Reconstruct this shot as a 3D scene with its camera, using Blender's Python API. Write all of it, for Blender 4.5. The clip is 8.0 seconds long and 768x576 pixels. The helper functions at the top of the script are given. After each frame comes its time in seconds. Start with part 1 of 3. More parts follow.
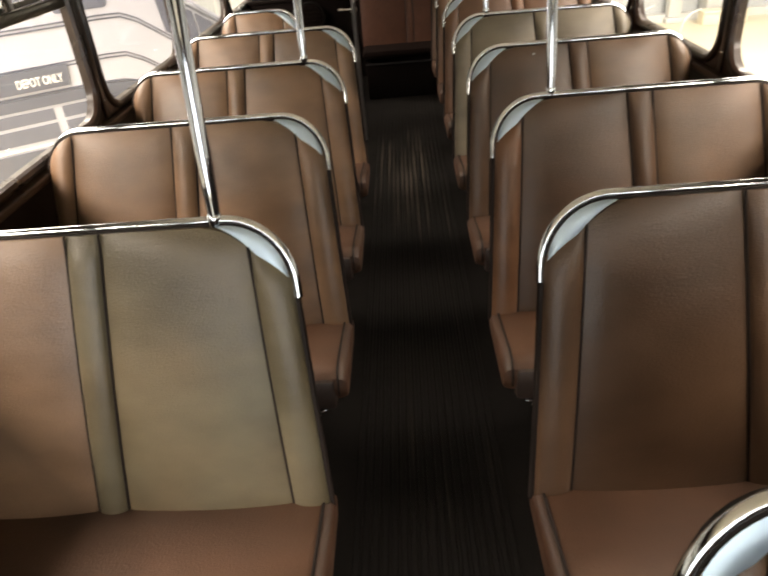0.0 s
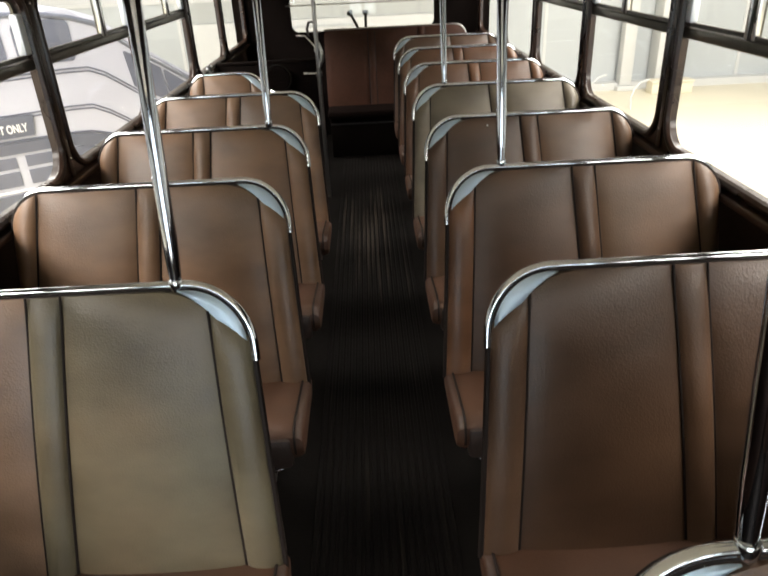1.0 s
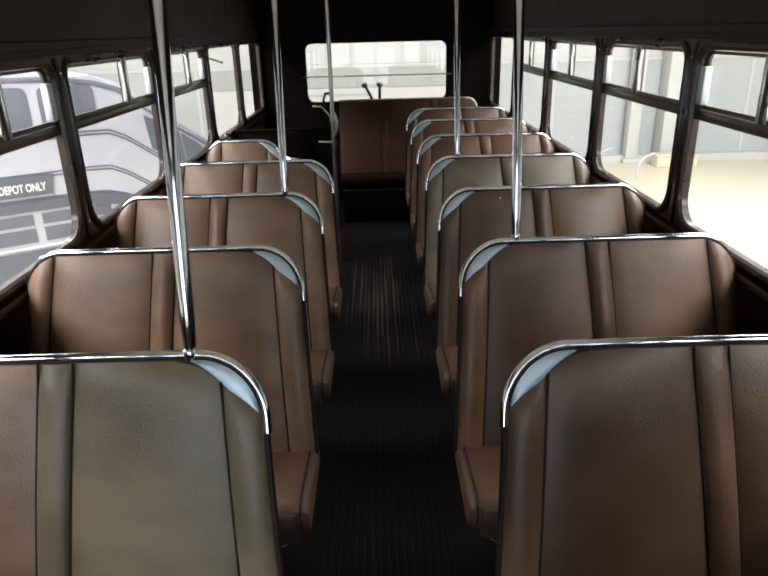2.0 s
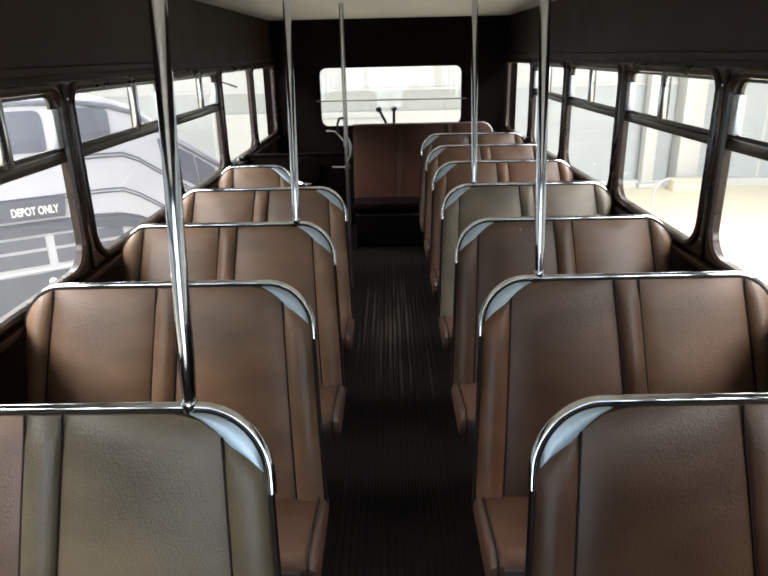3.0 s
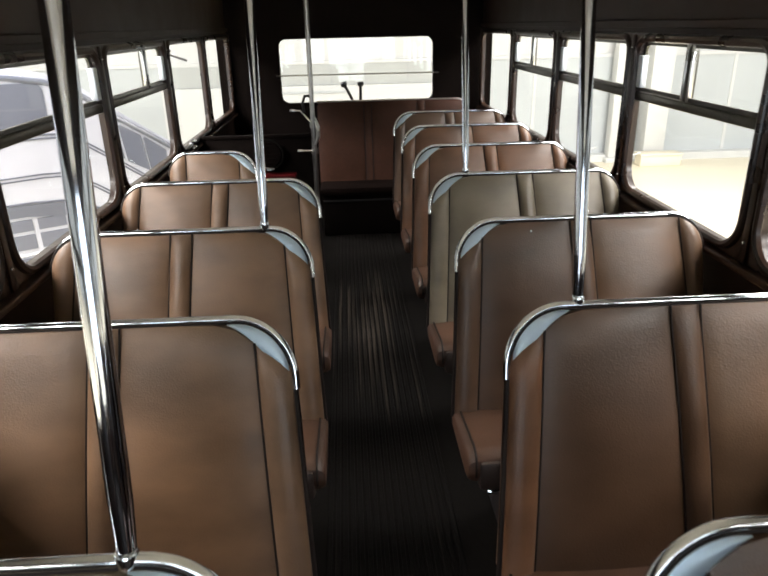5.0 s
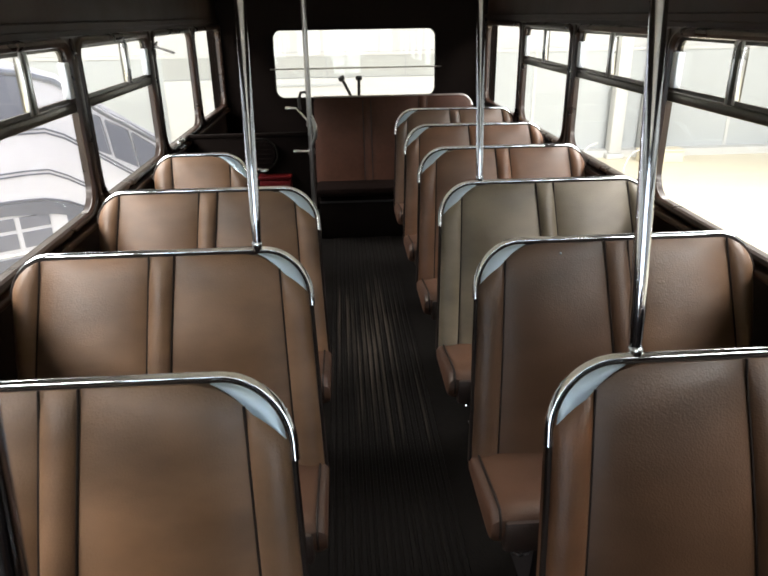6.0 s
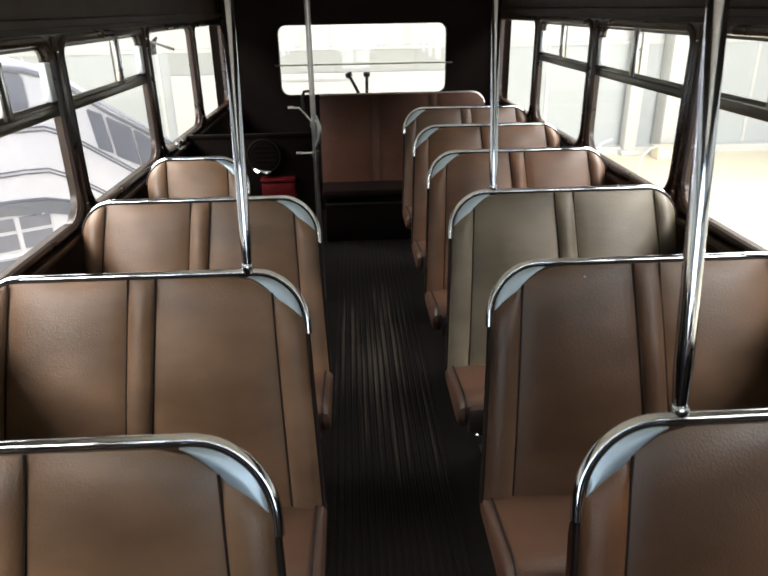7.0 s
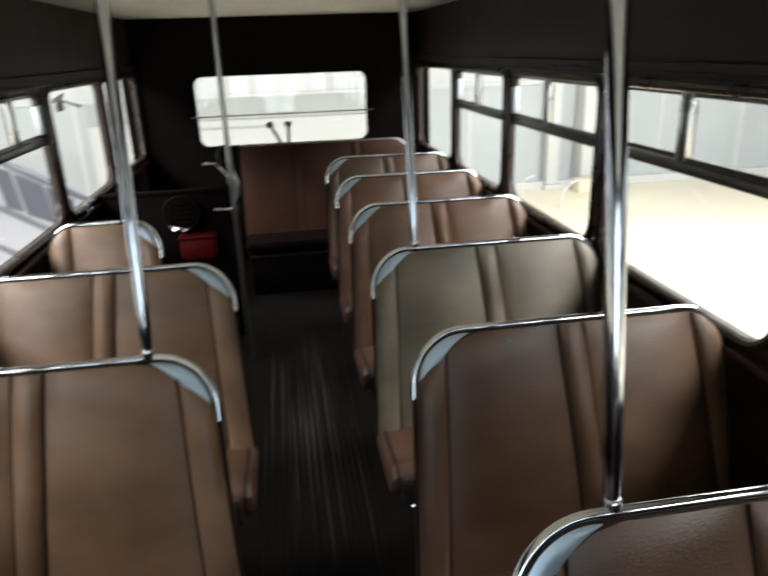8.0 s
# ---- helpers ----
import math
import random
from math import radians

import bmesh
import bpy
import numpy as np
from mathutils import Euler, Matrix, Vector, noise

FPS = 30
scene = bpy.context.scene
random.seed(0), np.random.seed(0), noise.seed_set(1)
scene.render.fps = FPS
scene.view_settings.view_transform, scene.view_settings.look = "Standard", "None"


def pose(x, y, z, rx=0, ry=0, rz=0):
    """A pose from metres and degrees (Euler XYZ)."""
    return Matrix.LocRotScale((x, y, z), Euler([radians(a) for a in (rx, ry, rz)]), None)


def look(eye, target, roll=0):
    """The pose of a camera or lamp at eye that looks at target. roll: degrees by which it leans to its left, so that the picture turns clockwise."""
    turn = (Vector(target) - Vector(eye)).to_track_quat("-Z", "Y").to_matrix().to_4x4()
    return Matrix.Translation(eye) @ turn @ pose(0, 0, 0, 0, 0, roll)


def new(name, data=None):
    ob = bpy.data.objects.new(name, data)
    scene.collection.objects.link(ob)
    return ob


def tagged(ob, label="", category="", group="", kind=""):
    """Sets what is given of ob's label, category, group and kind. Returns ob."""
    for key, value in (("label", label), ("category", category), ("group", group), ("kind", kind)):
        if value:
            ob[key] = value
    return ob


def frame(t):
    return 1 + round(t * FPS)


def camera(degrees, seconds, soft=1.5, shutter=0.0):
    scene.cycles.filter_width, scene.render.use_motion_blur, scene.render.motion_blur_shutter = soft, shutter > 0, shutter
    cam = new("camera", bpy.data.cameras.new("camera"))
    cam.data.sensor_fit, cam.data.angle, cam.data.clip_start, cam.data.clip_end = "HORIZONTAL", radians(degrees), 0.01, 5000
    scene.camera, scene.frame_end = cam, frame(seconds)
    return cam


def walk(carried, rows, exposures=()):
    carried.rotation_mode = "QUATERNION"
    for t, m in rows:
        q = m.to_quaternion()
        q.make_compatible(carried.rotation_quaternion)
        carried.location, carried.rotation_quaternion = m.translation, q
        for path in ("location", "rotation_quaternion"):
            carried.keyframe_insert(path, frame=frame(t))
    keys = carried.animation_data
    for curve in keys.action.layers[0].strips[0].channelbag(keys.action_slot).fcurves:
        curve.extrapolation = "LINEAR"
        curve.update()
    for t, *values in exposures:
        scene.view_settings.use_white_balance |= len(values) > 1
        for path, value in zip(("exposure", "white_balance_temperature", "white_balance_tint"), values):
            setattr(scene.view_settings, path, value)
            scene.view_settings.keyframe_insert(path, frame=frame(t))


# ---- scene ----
cam = camera(60.9, 8.0, soft=1.8, shutter=0.5)
PATH = [
    (0, (0.0, 0.137, 1.613), (-0.104, 1.844, 0.576), -5.4),
    (0.5, (0.018, 0.108, 1.634), (0.033, 1.85, 0.651), -3.9),
    (1, (0.022, 0.097, 1.669), (0.038, 1.879, 0.76), -2.8),
    (1.5, (0.012, 0.084, 1.689), (0.021, 1.913, 0.879), -1.7),
    (2.8, (-0.01, 0.217, 1.688), (-0.007, 2.098, 1.009), -1.3),
    (3, (-0.01, 0.238, 1.697), (-0.037, 2.121, 1.022), -1.3),
    (3.5, (-0.03, 0.359, 1.689), (-0.053, 2.242, 1.013), -1.4),
    (4, (-0.081, 0.485, 1.695), (-0.007, 2.351, 0.979), -2.0),
    (4.5, (-0.108, 0.575, 1.69), (0.006, 2.434, 0.963), -1.7),
    (4.7, (-0.102, 0.615, 1.688), (0.0, 2.47, 0.949), -1.6),
    (5.8, (-0.126, 0.913, 1.691), (-0.033, 2.76, 0.929), -0.8),
    (6, (-0.133, 0.978, 1.69), (-0.024, 2.819, 0.918), -0.9),
    (6.5, (-0.138, 1.073, 1.684), (-0.01, 2.907, 0.895), -0.9),
    (7, (-0.104, 1.185, 1.698), (-0.025, 3.021, 0.909), -1.0),
    (7.5, (-0.06, 1.274, 1.709), (-0.028, 3.124, 0.95), -1.3),
    (8, (-0.033, 1.31, 1.744), (0.239, 3.169, 1.056), -2.0),
]
walk(cam, [(t, look(eye, target, roll)) for t, eye, target, roll in PATH],
     [(0.0, 0.34, 8250, 18), (0.5, 0.36, 7950, 17), (1.0, 0.08, 7200, 15), (1.5, -0.16, 6850, 15), (3.0, 0.1, 6650, 14), (4.5, 0.2, 6850, 15), (6.5, 0.3, 6900, 15), (7.5, 0.18, 6700, 13), (8.0, 0.0, 6600, 12)])

# ---- world and lights ----
world = bpy.data.worlds.new("hall_light")
scene.world = world
world.use_nodes = True
bg = world.node_tree.nodes["Background"]
bg.inputs["Color"].default_value = (0.93, 0.97, 1.0, 1)
bg.inputs["Strength"].default_value = 0.45


def hall_lamp(x, y, z, sx, sy, watts, colour):
    d = bpy.data.lights.new("hall_ceiling_light", "AREA")
    d.shape, d.size, d.size_y, d.energy, d.color = "RECTANGLE", sx, sy, watts, colour
    ob = new("hall_ceiling_light", d)
    ob.matrix_world = pose(x, y, z)
    return tagged(ob, "long white fluorescent ceiling light of the hall", "ceiling light")


for lx in (-5.2, 5.2):
    for ly in (-7.0, 4.5):
        hall_lamp(lx, ly, 4.8, 3.6, 9.5, 1900, (1.0, 1.0, 1.0))

# daylight from the open hall doors before the bus
door = bpy.data.lights.new("hall_door_daylight", "AREA")
door.shape, door.size, door.size_y, door.energy, door.color = "RECTANGLE", 10.0, 5.0, 760, (0.74, 0.87, 1.0)
tagged(new("hall_door_daylight", door), "bluish daylight from the open hall doors", "daylight").matrix_world = look((0, -11, 1.9), (0, 0, 1.5))

# ---- materials ----


def material(name, colour, rough=0.5, metal=0.0, scale=8.0, vary=0.25, bump=0.0, bump_scale=60.0, objvary=0.0, coat=0.0, spec=0.5):
    """A node material: a base colour that wanders at two scales, some gloss variation and a fine relief."""
    m = bpy.data.materials.new(name)
    m.use_nodes = True
    nt = m.node_tree
    bsdf = nt.nodes["Principled BSDF"]
    tex = nt.nodes.new("ShaderNodeTexCoord")
    n1 = nt.nodes.new("ShaderNodeTexNoise")
    n1.inputs["Scale"].default_value = scale
    n1.inputs["Detail"].default_value = 5
    nt.links.new(tex.outputs["Object"], n1.inputs["Vector"])
    n2 = nt.nodes.new("ShaderNodeTexNoise")
    n2.inputs["Scale"].default_value = scale * 9
    n2.inputs["Detail"].default_value = 3
    nt.links.new(tex.outputs["Object"], n2.inputs["Vector"])
    mix = nt.nodes.new("ShaderNodeMath")
    mix.operation = "MULTIPLY_ADD"
    mix.inputs[1].default_value = 0.35
    nt.links.new(n2.outputs["Fac"], mix.inputs[0])
    nt.links.new(n1.outputs["Fac"], mix.inputs[2])
    ramp = nt.nodes.new("ShaderNodeValToRGB")
    ramp.color_ramp.elements[0].position = 0.35
    ramp.color_ramp.elements[1].position = 1.0
    ramp.color_ramp.elements[0].color = (*[c * (1 - vary) for c in colour], 1)
    ramp.color_ramp.elements[1].color = (*[min(1, c * (1 + vary)) for c in colour], 1)
    nt.links.new(mix.outputs[0], ramp.inputs["Fac"])
    out = ramp.outputs["Color"]
    if objvary:
        info = nt.nodes.new("ShaderNodeObjectInfo")
        mr = nt.nodes.new("ShaderNodeMapRange")
        mr.inputs["To Min"].default_value = 1 - objvary
        mr.inputs["To Max"].default_value = 1 + objvary
        nt.links.new(info.outputs["Random"], mr.inputs["Value"])
        hsv = nt.nodes.new("ShaderNodeHueSaturation")
        nt.links.new(mr.outputs["Result"], hsv.inputs["Value"])
        nt.links.new(out, hsv.inputs["Color"])
        out = hsv.outputs["Color"]
    nt.links.new(out, bsdf.inputs["Base Color"])
    rr = nt.nodes.new("ShaderNodeMapRange")
    rr.inputs["To Min"].default_value = max(0.02, rough * 0.8)
    rr.inputs["To Max"].default_value = min(1, rough * 1.25)
    nt.links.new(n1.outputs["Fac"], rr.inputs["Value"])
    nt.links.new(rr.outputs["Result"], bsdf.inputs["Roughness"])
    bsdf.inputs["Metallic"].default_value = metal
    bsdf.inputs["Specular IOR Level"].default_value = spec
    bsdf.inputs["Coat Weight"].default_value = coat
    bsdf.inputs["Coat Roughness"].default_value = 0.15
    if bump:
        v = nt.nodes.new("ShaderNodeTexVoronoi")
        v.inputs["Scale"].default_value = bump_scale
        nt.links.new(tex.outputs["Object"], v.inputs["Vector"])
        b1 = nt.nodes.new("ShaderNodeBump")
        b1.inputs["Strength"].default_value = bump
        b1.inputs["Distance"].default_value = 0.002
        nt.links.new(v.outputs["Distance"], b1.inputs["Height"])
        b2 = nt.nodes.new("ShaderNodeBump")
        b2.inputs["Strength"].default_value = 0.25
        b2.inputs["Distance"].default_value = 0.01
        nt.links.new(n1.outputs["Fac"], b2.inputs["Height"])
        nt.links.new(b1.outputs["Normal"], b2.inputs["Normal"])
        nt.links.new(b2.outputs["Normal"], bsdf.inputs["Normal"])
    return m


def vinyl(name, colour, second, rough=0.33):
    """Seat vinyl: two tones in soft patches, rubbed streaks, pebbled grain and fine cross wrinkles."""
    m = bpy.data.materials.new(name)
    m.use_nodes = True
    nt = m.node_tree
    bsdf = nt.nodes["Principled BSDF"]
    tex = nt.nodes.new("ShaderNodeTexCoord")
    info = nt.nodes.new("ShaderNodeObjectInfo")
    shift = nt.nodes.new("ShaderNodeVectorMath")
    shift.operation = "ADD"
    nt.links.new(tex.outputs["Object"], shift.inputs[0])
    far = nt.nodes.new("ShaderNodeMath")
    far.operation = "MULTIPLY"
    far.inputs[1].default_value = 37.0
    nt.links.new(info.outputs["Random"], far.inputs[0])
    nt.links.new(far.outputs[0], shift.inputs[1])

    def noise_node(scale, detail, stretch):
        mp = nt.nodes.new("ShaderNodeMapping")
        mp.inputs["Scale"].default_value = stretch
        nt.links.new(shift.outputs[0], mp.inputs["Vector"])
        n = nt.nodes.new("ShaderNodeTexNoise")
        n.inputs["Scale"].default_value = scale
        n.inputs["Detail"].default_value = detail
        nt.links.new(mp.outputs["Vector"], n.inputs["Vector"])
        return n
    patch = noise_node(3.2, 3, (1, 1, 1))
    streak = noise_node(5.0, 4, (0.7, 1, 1.3))
    wrinkle = noise_node(55.0, 3, (0.8, 1, 1.4))
    ramp = nt.nodes.new("ShaderNodeValToRGB")
    ramp.color_ramp.elements[0].position = 0.3
    ramp.color_ramp.elements[1].position = 0.7
    ramp.color_ramp.elements[0].color = (*colour, 1)
    ramp.color_ramp.elements[1].color = (*second, 1)
    nt.links.new(patch.outputs["Fac"], ramp.inputs["Fac"])
    val = nt.nodes.new("ShaderNodeMapRange")
    val.inputs["From Min"].default_value = 0.3
    val.inputs["From Max"].default_value = 0.7
    val.inputs["To Min"].default_value = 0.7
    val.inputs["To Max"].default_value = 1.26
    nt.links.new(streak.outputs["Fac"], val.inputs["Value"])
    own = nt.nodes.new("ShaderNodeMapRange")
    own.inputs["To Min"].default_value = 0.9
    own.inputs["To Max"].default_value = 1.1
    nt.links.new(info.outputs["Random"], own.inputs["Value"])
    mul = nt.nodes.new("ShaderNodeMath")
    mul.operation = "MULTIPLY"
    nt.links.new(val.outputs["Result"], mul.inputs[0])
    nt.links.new(own.outputs["Result"], mul.inputs[1])
    hsv = nt.nodes.new("ShaderNodeHueSaturation")
    nt.links.new(mul.outputs[0], hsv.inputs["Value"])
    nt.links.new(ramp.outputs["Color"], hsv.inputs["Color"])
    nt.links.new(hsv.outputs["Color"], bsdf.inputs["Base Color"])
    rr = nt.nodes.new("ShaderNodeMapRange")
    rr.inputs["From Min"].default_value = 0.3
    rr.inputs["From Max"].default_value = 0.7
    rr.inputs["To Min"].default_value = rough - 0.03
    rr.inputs["To Max"].default_value = rough + 0.12
    nt.links.new(streak.outputs["Fac"], rr.inputs["Value"])
    nt.links.new(rr.outputs["Result"], bsdf.inputs["Roughness"])
    bsdf.inputs["Specular IOR Level"].default_value = 0.62
    v = nt.nodes.new("ShaderNodeTexVoronoi")
    v.inputs["Scale"].default_value = 230
    nt.links.new(shift.outputs[0], v.inputs["Vector"])
    b1 = nt.nodes.new("ShaderNodeBump")
    b1.inputs["Strength"].default_value = 0.24
    b1.inputs["Distance"].default_value = 0.002
    nt.links.new(v.outputs["Distance"], b1.inputs["Height"])
    b2 = nt.nodes.new("ShaderNodeBump")
    b2.inputs["Strength"].default_value = 0.06
    b2.inputs["Distance"].default_value = 0.003
    nt.links.new(wrinkle.outputs["Fac"], b2.inputs["Height"])
    nt.links.new(b1.outputs["Normal"], b2.inputs["Normal"])
    b3 = nt.nodes.new("ShaderNodeBump")
    b3.inputs["Strength"].default_value = 0.25
    b3.inputs["Distance"].default_value = 0.02
    nt.links.new(patch.outputs["Fac"], b3.inputs["Height"])
    nt.links.new(b2.outputs["Normal"], b3.inputs["Normal"])
    nt.links.new(b3.outputs["Normal"], bsdf.inputs["Normal"])
    return m


def rib_material():
    """Black rubber, streaked grey-brown in patches along the aisle."""
    m = material("streaked_rubber_rib", (0.011, 0.009, 0.008), 0.65, 0, 3, 0.3, 0.3, 120, spec=0.1)
    nt = m.node_tree
    bsdf = nt.nodes["Principled BSDF"]
    geo = nt.nodes.new("ShaderNodeNewGeometry")
    mp = nt.nodes.new("ShaderNodeMapping")
    mp.inputs["Scale"].default_value = (26, 0.55, 1)
    nt.links.new(geo.outputs["Position"], mp.inputs["Vector"])
    n = nt.nodes.new("ShaderNodeTexNoise")
    n.inputs["Scale"].default_value = 1.7
    n.inputs["Detail"].default_value = 5
    nt.links.new(mp.outputs["Vector"], n.inputs["Vector"])
    # the paler, more streaked stretch in the middle of the aisle
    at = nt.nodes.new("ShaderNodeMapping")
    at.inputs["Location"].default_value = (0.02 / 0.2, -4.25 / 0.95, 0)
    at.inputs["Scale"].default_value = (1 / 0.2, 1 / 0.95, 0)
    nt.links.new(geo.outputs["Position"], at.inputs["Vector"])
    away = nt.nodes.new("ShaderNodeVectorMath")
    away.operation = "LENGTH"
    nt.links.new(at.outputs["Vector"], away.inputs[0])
    streaked = nt.nodes.new("ShaderNodeMapRange")
    streaked.inputs["From Min"].default_value = 1.3
    streaked.inputs["From Max"].default_value = 0.3
    streaked.inputs["To Min"].default_value = -0.14
    streaked.inputs["To Max"].default_value = 0.10
    nt.links.new(away.outputs["Value"], streaked.inputs["Value"])
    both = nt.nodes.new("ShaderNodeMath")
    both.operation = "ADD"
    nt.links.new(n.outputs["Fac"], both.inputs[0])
    nt.links.new(streaked.outputs["Result"], both.inputs[1])
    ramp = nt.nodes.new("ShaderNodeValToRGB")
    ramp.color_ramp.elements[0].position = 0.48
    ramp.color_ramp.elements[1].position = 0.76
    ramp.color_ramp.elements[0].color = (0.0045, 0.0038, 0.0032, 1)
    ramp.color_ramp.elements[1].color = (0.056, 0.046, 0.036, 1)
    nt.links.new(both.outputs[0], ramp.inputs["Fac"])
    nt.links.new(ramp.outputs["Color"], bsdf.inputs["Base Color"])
    return m


def glass_material():
    m = bpy.data.materials.new("window_glass")
    m.use_nodes = True
    nt = m.node_tree
    nt.nodes.remove(nt.nodes["Principled BSDF"])
    outn = nt.nodes["Material Output"]
    tr = nt.nodes.new("ShaderNodeBsdfTransparent")
    tr.inputs["Color"].default_value = (0.95, 0.97, 0.96, 1)
    gl = nt.nodes.new("ShaderNodeBsdfGlossy")
    gl.inputs["Roughness"].default_value = 0.03
    mx = nt.nodes.new("ShaderNodeMixShader")
    mx.inputs["Fac"].default_value = 0.035
    nt.links.new(tr.outputs["BSDF"], mx.inputs[1])
    nt.links.new(gl.outputs["BSDF"], mx.inputs[2])
    nt.links.new(mx.outputs["Shader"], outn.inputs["Surface"])
    return m


LEATHER = vinyl("brown_vinyl", (0.200, 0.113, 0.062), (0.150, 0.095, 0.060))
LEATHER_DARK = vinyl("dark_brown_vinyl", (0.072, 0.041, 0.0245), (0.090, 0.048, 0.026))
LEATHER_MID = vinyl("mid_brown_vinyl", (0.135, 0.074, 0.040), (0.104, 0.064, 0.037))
LEATHER_RED = vinyl("russet_vinyl", (0.15, 0.067, 0.031), (0.115, 0.062, 0.036))
OLIVE = vinyl("olive_vinyl", (0.108, 0.098, 0.064), (0.122, 0.092, 0.054))
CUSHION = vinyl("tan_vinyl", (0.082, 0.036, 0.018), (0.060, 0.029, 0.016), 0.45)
BAND = material("scuffed_dark_vinyl", (0.035, 0.024, 0.02), 0.4, 0, 12, 0.5, 0.3, 200)
FADED = vinyl("faded_olive_vinyl", (0.16, 0.138, 0.098), (0.14, 0.118, 0.082))
PIPING = material("black_piping", (0.017, 0.012, 0.010), 0.6, 0, 20, 0.3, spec=0.2)
CHROME = material("worn_chrome", (0.8, 0.83, 0.87), 0.08, 1.0, 30, 0.06)
POLE = material("polished_pole_steel", (0.6, 0.63, 0.69), 0.07, 1.0, 30, 0.08)
# satin plate metal; its blue stands in for reflected daylight
PLATE = material("daylight_tinted_satin_metal", (0.70, 0.86, 1.0), 0.34, 0.8, 25, 0.05)
STEEL = material("dull_steel", (0.4, 0.39, 0.37), 0.3, 1.0, 20, 0.15)
PAINT = material("dark_brown_gloss_paint", (0.024, 0.012, 0.0075), 0.28, 0, 7, 0.4, 0.1, 40, spec=0.5)
WALLPAINT = material("dark_brown_wall_paint", (0.022, 0.011, 0.007), 0.5, 0, 5, 0.3, spec=0.25)
TRIM = material("brown_sill_paint", (0.045, 0.022, 0.013), 0.4, 0, 7, 0.35, 0.1, 40, spec=0.4)
SASH = material("olive_grey_sash_metal", (0.09, 0.085, 0.07), 0.3, 0.6, 12, 0.25)
ALU = material("bare_aluminium", (0.6, 0.6, 0.58), 0.28, 1.0, 15, 0.12)
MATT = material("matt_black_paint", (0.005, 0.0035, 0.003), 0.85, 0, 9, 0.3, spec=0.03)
BLACK = material("black_enamel", (0.012, 0.01, 0.01), 0.45, 0, 9, 0.3)
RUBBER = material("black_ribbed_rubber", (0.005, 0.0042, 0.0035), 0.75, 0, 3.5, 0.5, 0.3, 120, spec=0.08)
RIB = rib_material()
CEIL = material("cream_ceiling_paint", (0.76, 0.74, 0.68), 0.45, 0, 3, 0.08)
RED = material("red_paint", (0.06, 0.003, 0.004), 0.6, 0, 9, 0.2, spec=0.08)
GLASS = glass_material()
HALL_WALL = material("pale_grey_wall", (0.41, 0.435, 0.445), 0.7, 0, 0.6, 0.06)
HALL_GREY = material("mid_grey_wall_board", (0.37, 0.385, 0.375), 0.7, 0, 0.8, 0.08)
HALL_WHITE = material("white_wall_paint", (0.52, 0.525, 0.515), 0.6, 0, 0.8, 0.05)
HALL_FLOOR = material("pale_yellow_floor", (0.68, 0.62, 0.48), 0.45, 0, 0.5, 0.08)
SEAM = material("grey_wall_seam", (0.32, 0.335, 0.335), 0.7, 0, 2, 0.1)
COACH_WHITE = material("white_coach_paint", (0.45, 0.46, 0.53), 0.3, 0, 2, 0.06, coat=0.4)
COACH_GREY = material("grey_coach_paint", (0.105, 0.115, 0.15), 0.3, 0, 2, 0.1, coat=0.4)
COACH_GLASS = material("dark_coach_glass", (0.135, 0.145, 0.185), 0.12, 0, 2, 0.1)
LATCH = material("pale_latch_metal", (0.62, 0.68, 0.72), 0.4, 0.3, 20, 0.06)
SIGN_WHITE = material("white_sign_paint", (0.8, 0.8, 0.8), 0.5, 0, 4, 0.05)

# ---- mesh helpers ----


def part(name, bm, mat, parent=None, label="", smooth=True):
    bmesh.ops.recalc_face_normals(bm, faces=bm.faces[:])
    me = bpy.data.meshes.new(name)
    bm.to_mesh(me)
    bm.free()
    me.materials.append(mat)
    if smooth:
        for p in me.polygons:
            p.use_smooth = True
        me.set_sharp_from_angle(angle=radians(38))
    ob = new(name, me)
    if parent:
        ob.parent = parent
    if label:
        ob["label"] = label
    return ob


def thing(name, label, category, at=(0, 0, 0), group="", kind=""):
    ob = new(name)
    ob.location = at
    ob.empty_display_size = 0.05
    return tagged(ob, label, category, group, kind)


def box(bm, x0, x1, y0, y1, z0, z1, bevel=0.0):
    r = bmesh.ops.create_cube(bm, size=1, matrix=Matrix.Translation(((x0 + x1) / 2, (y0 + y1) / 2, (z0 + z1) / 2)) @ Matrix.Diagonal((abs(x1 - x0), abs(y1 - y0), abs(z1 - z0), 1)))
    if bevel:
        es = list({e for v in r["verts"] for e in v.link_edges})
        bmesh.ops.bevel(bm, geom=es, offset=bevel, segments=2, affect="EDGES", profile=0.5)
    return bm


def boxbm(*a, **k):
    return box(bmesh.new(), *a, **k)


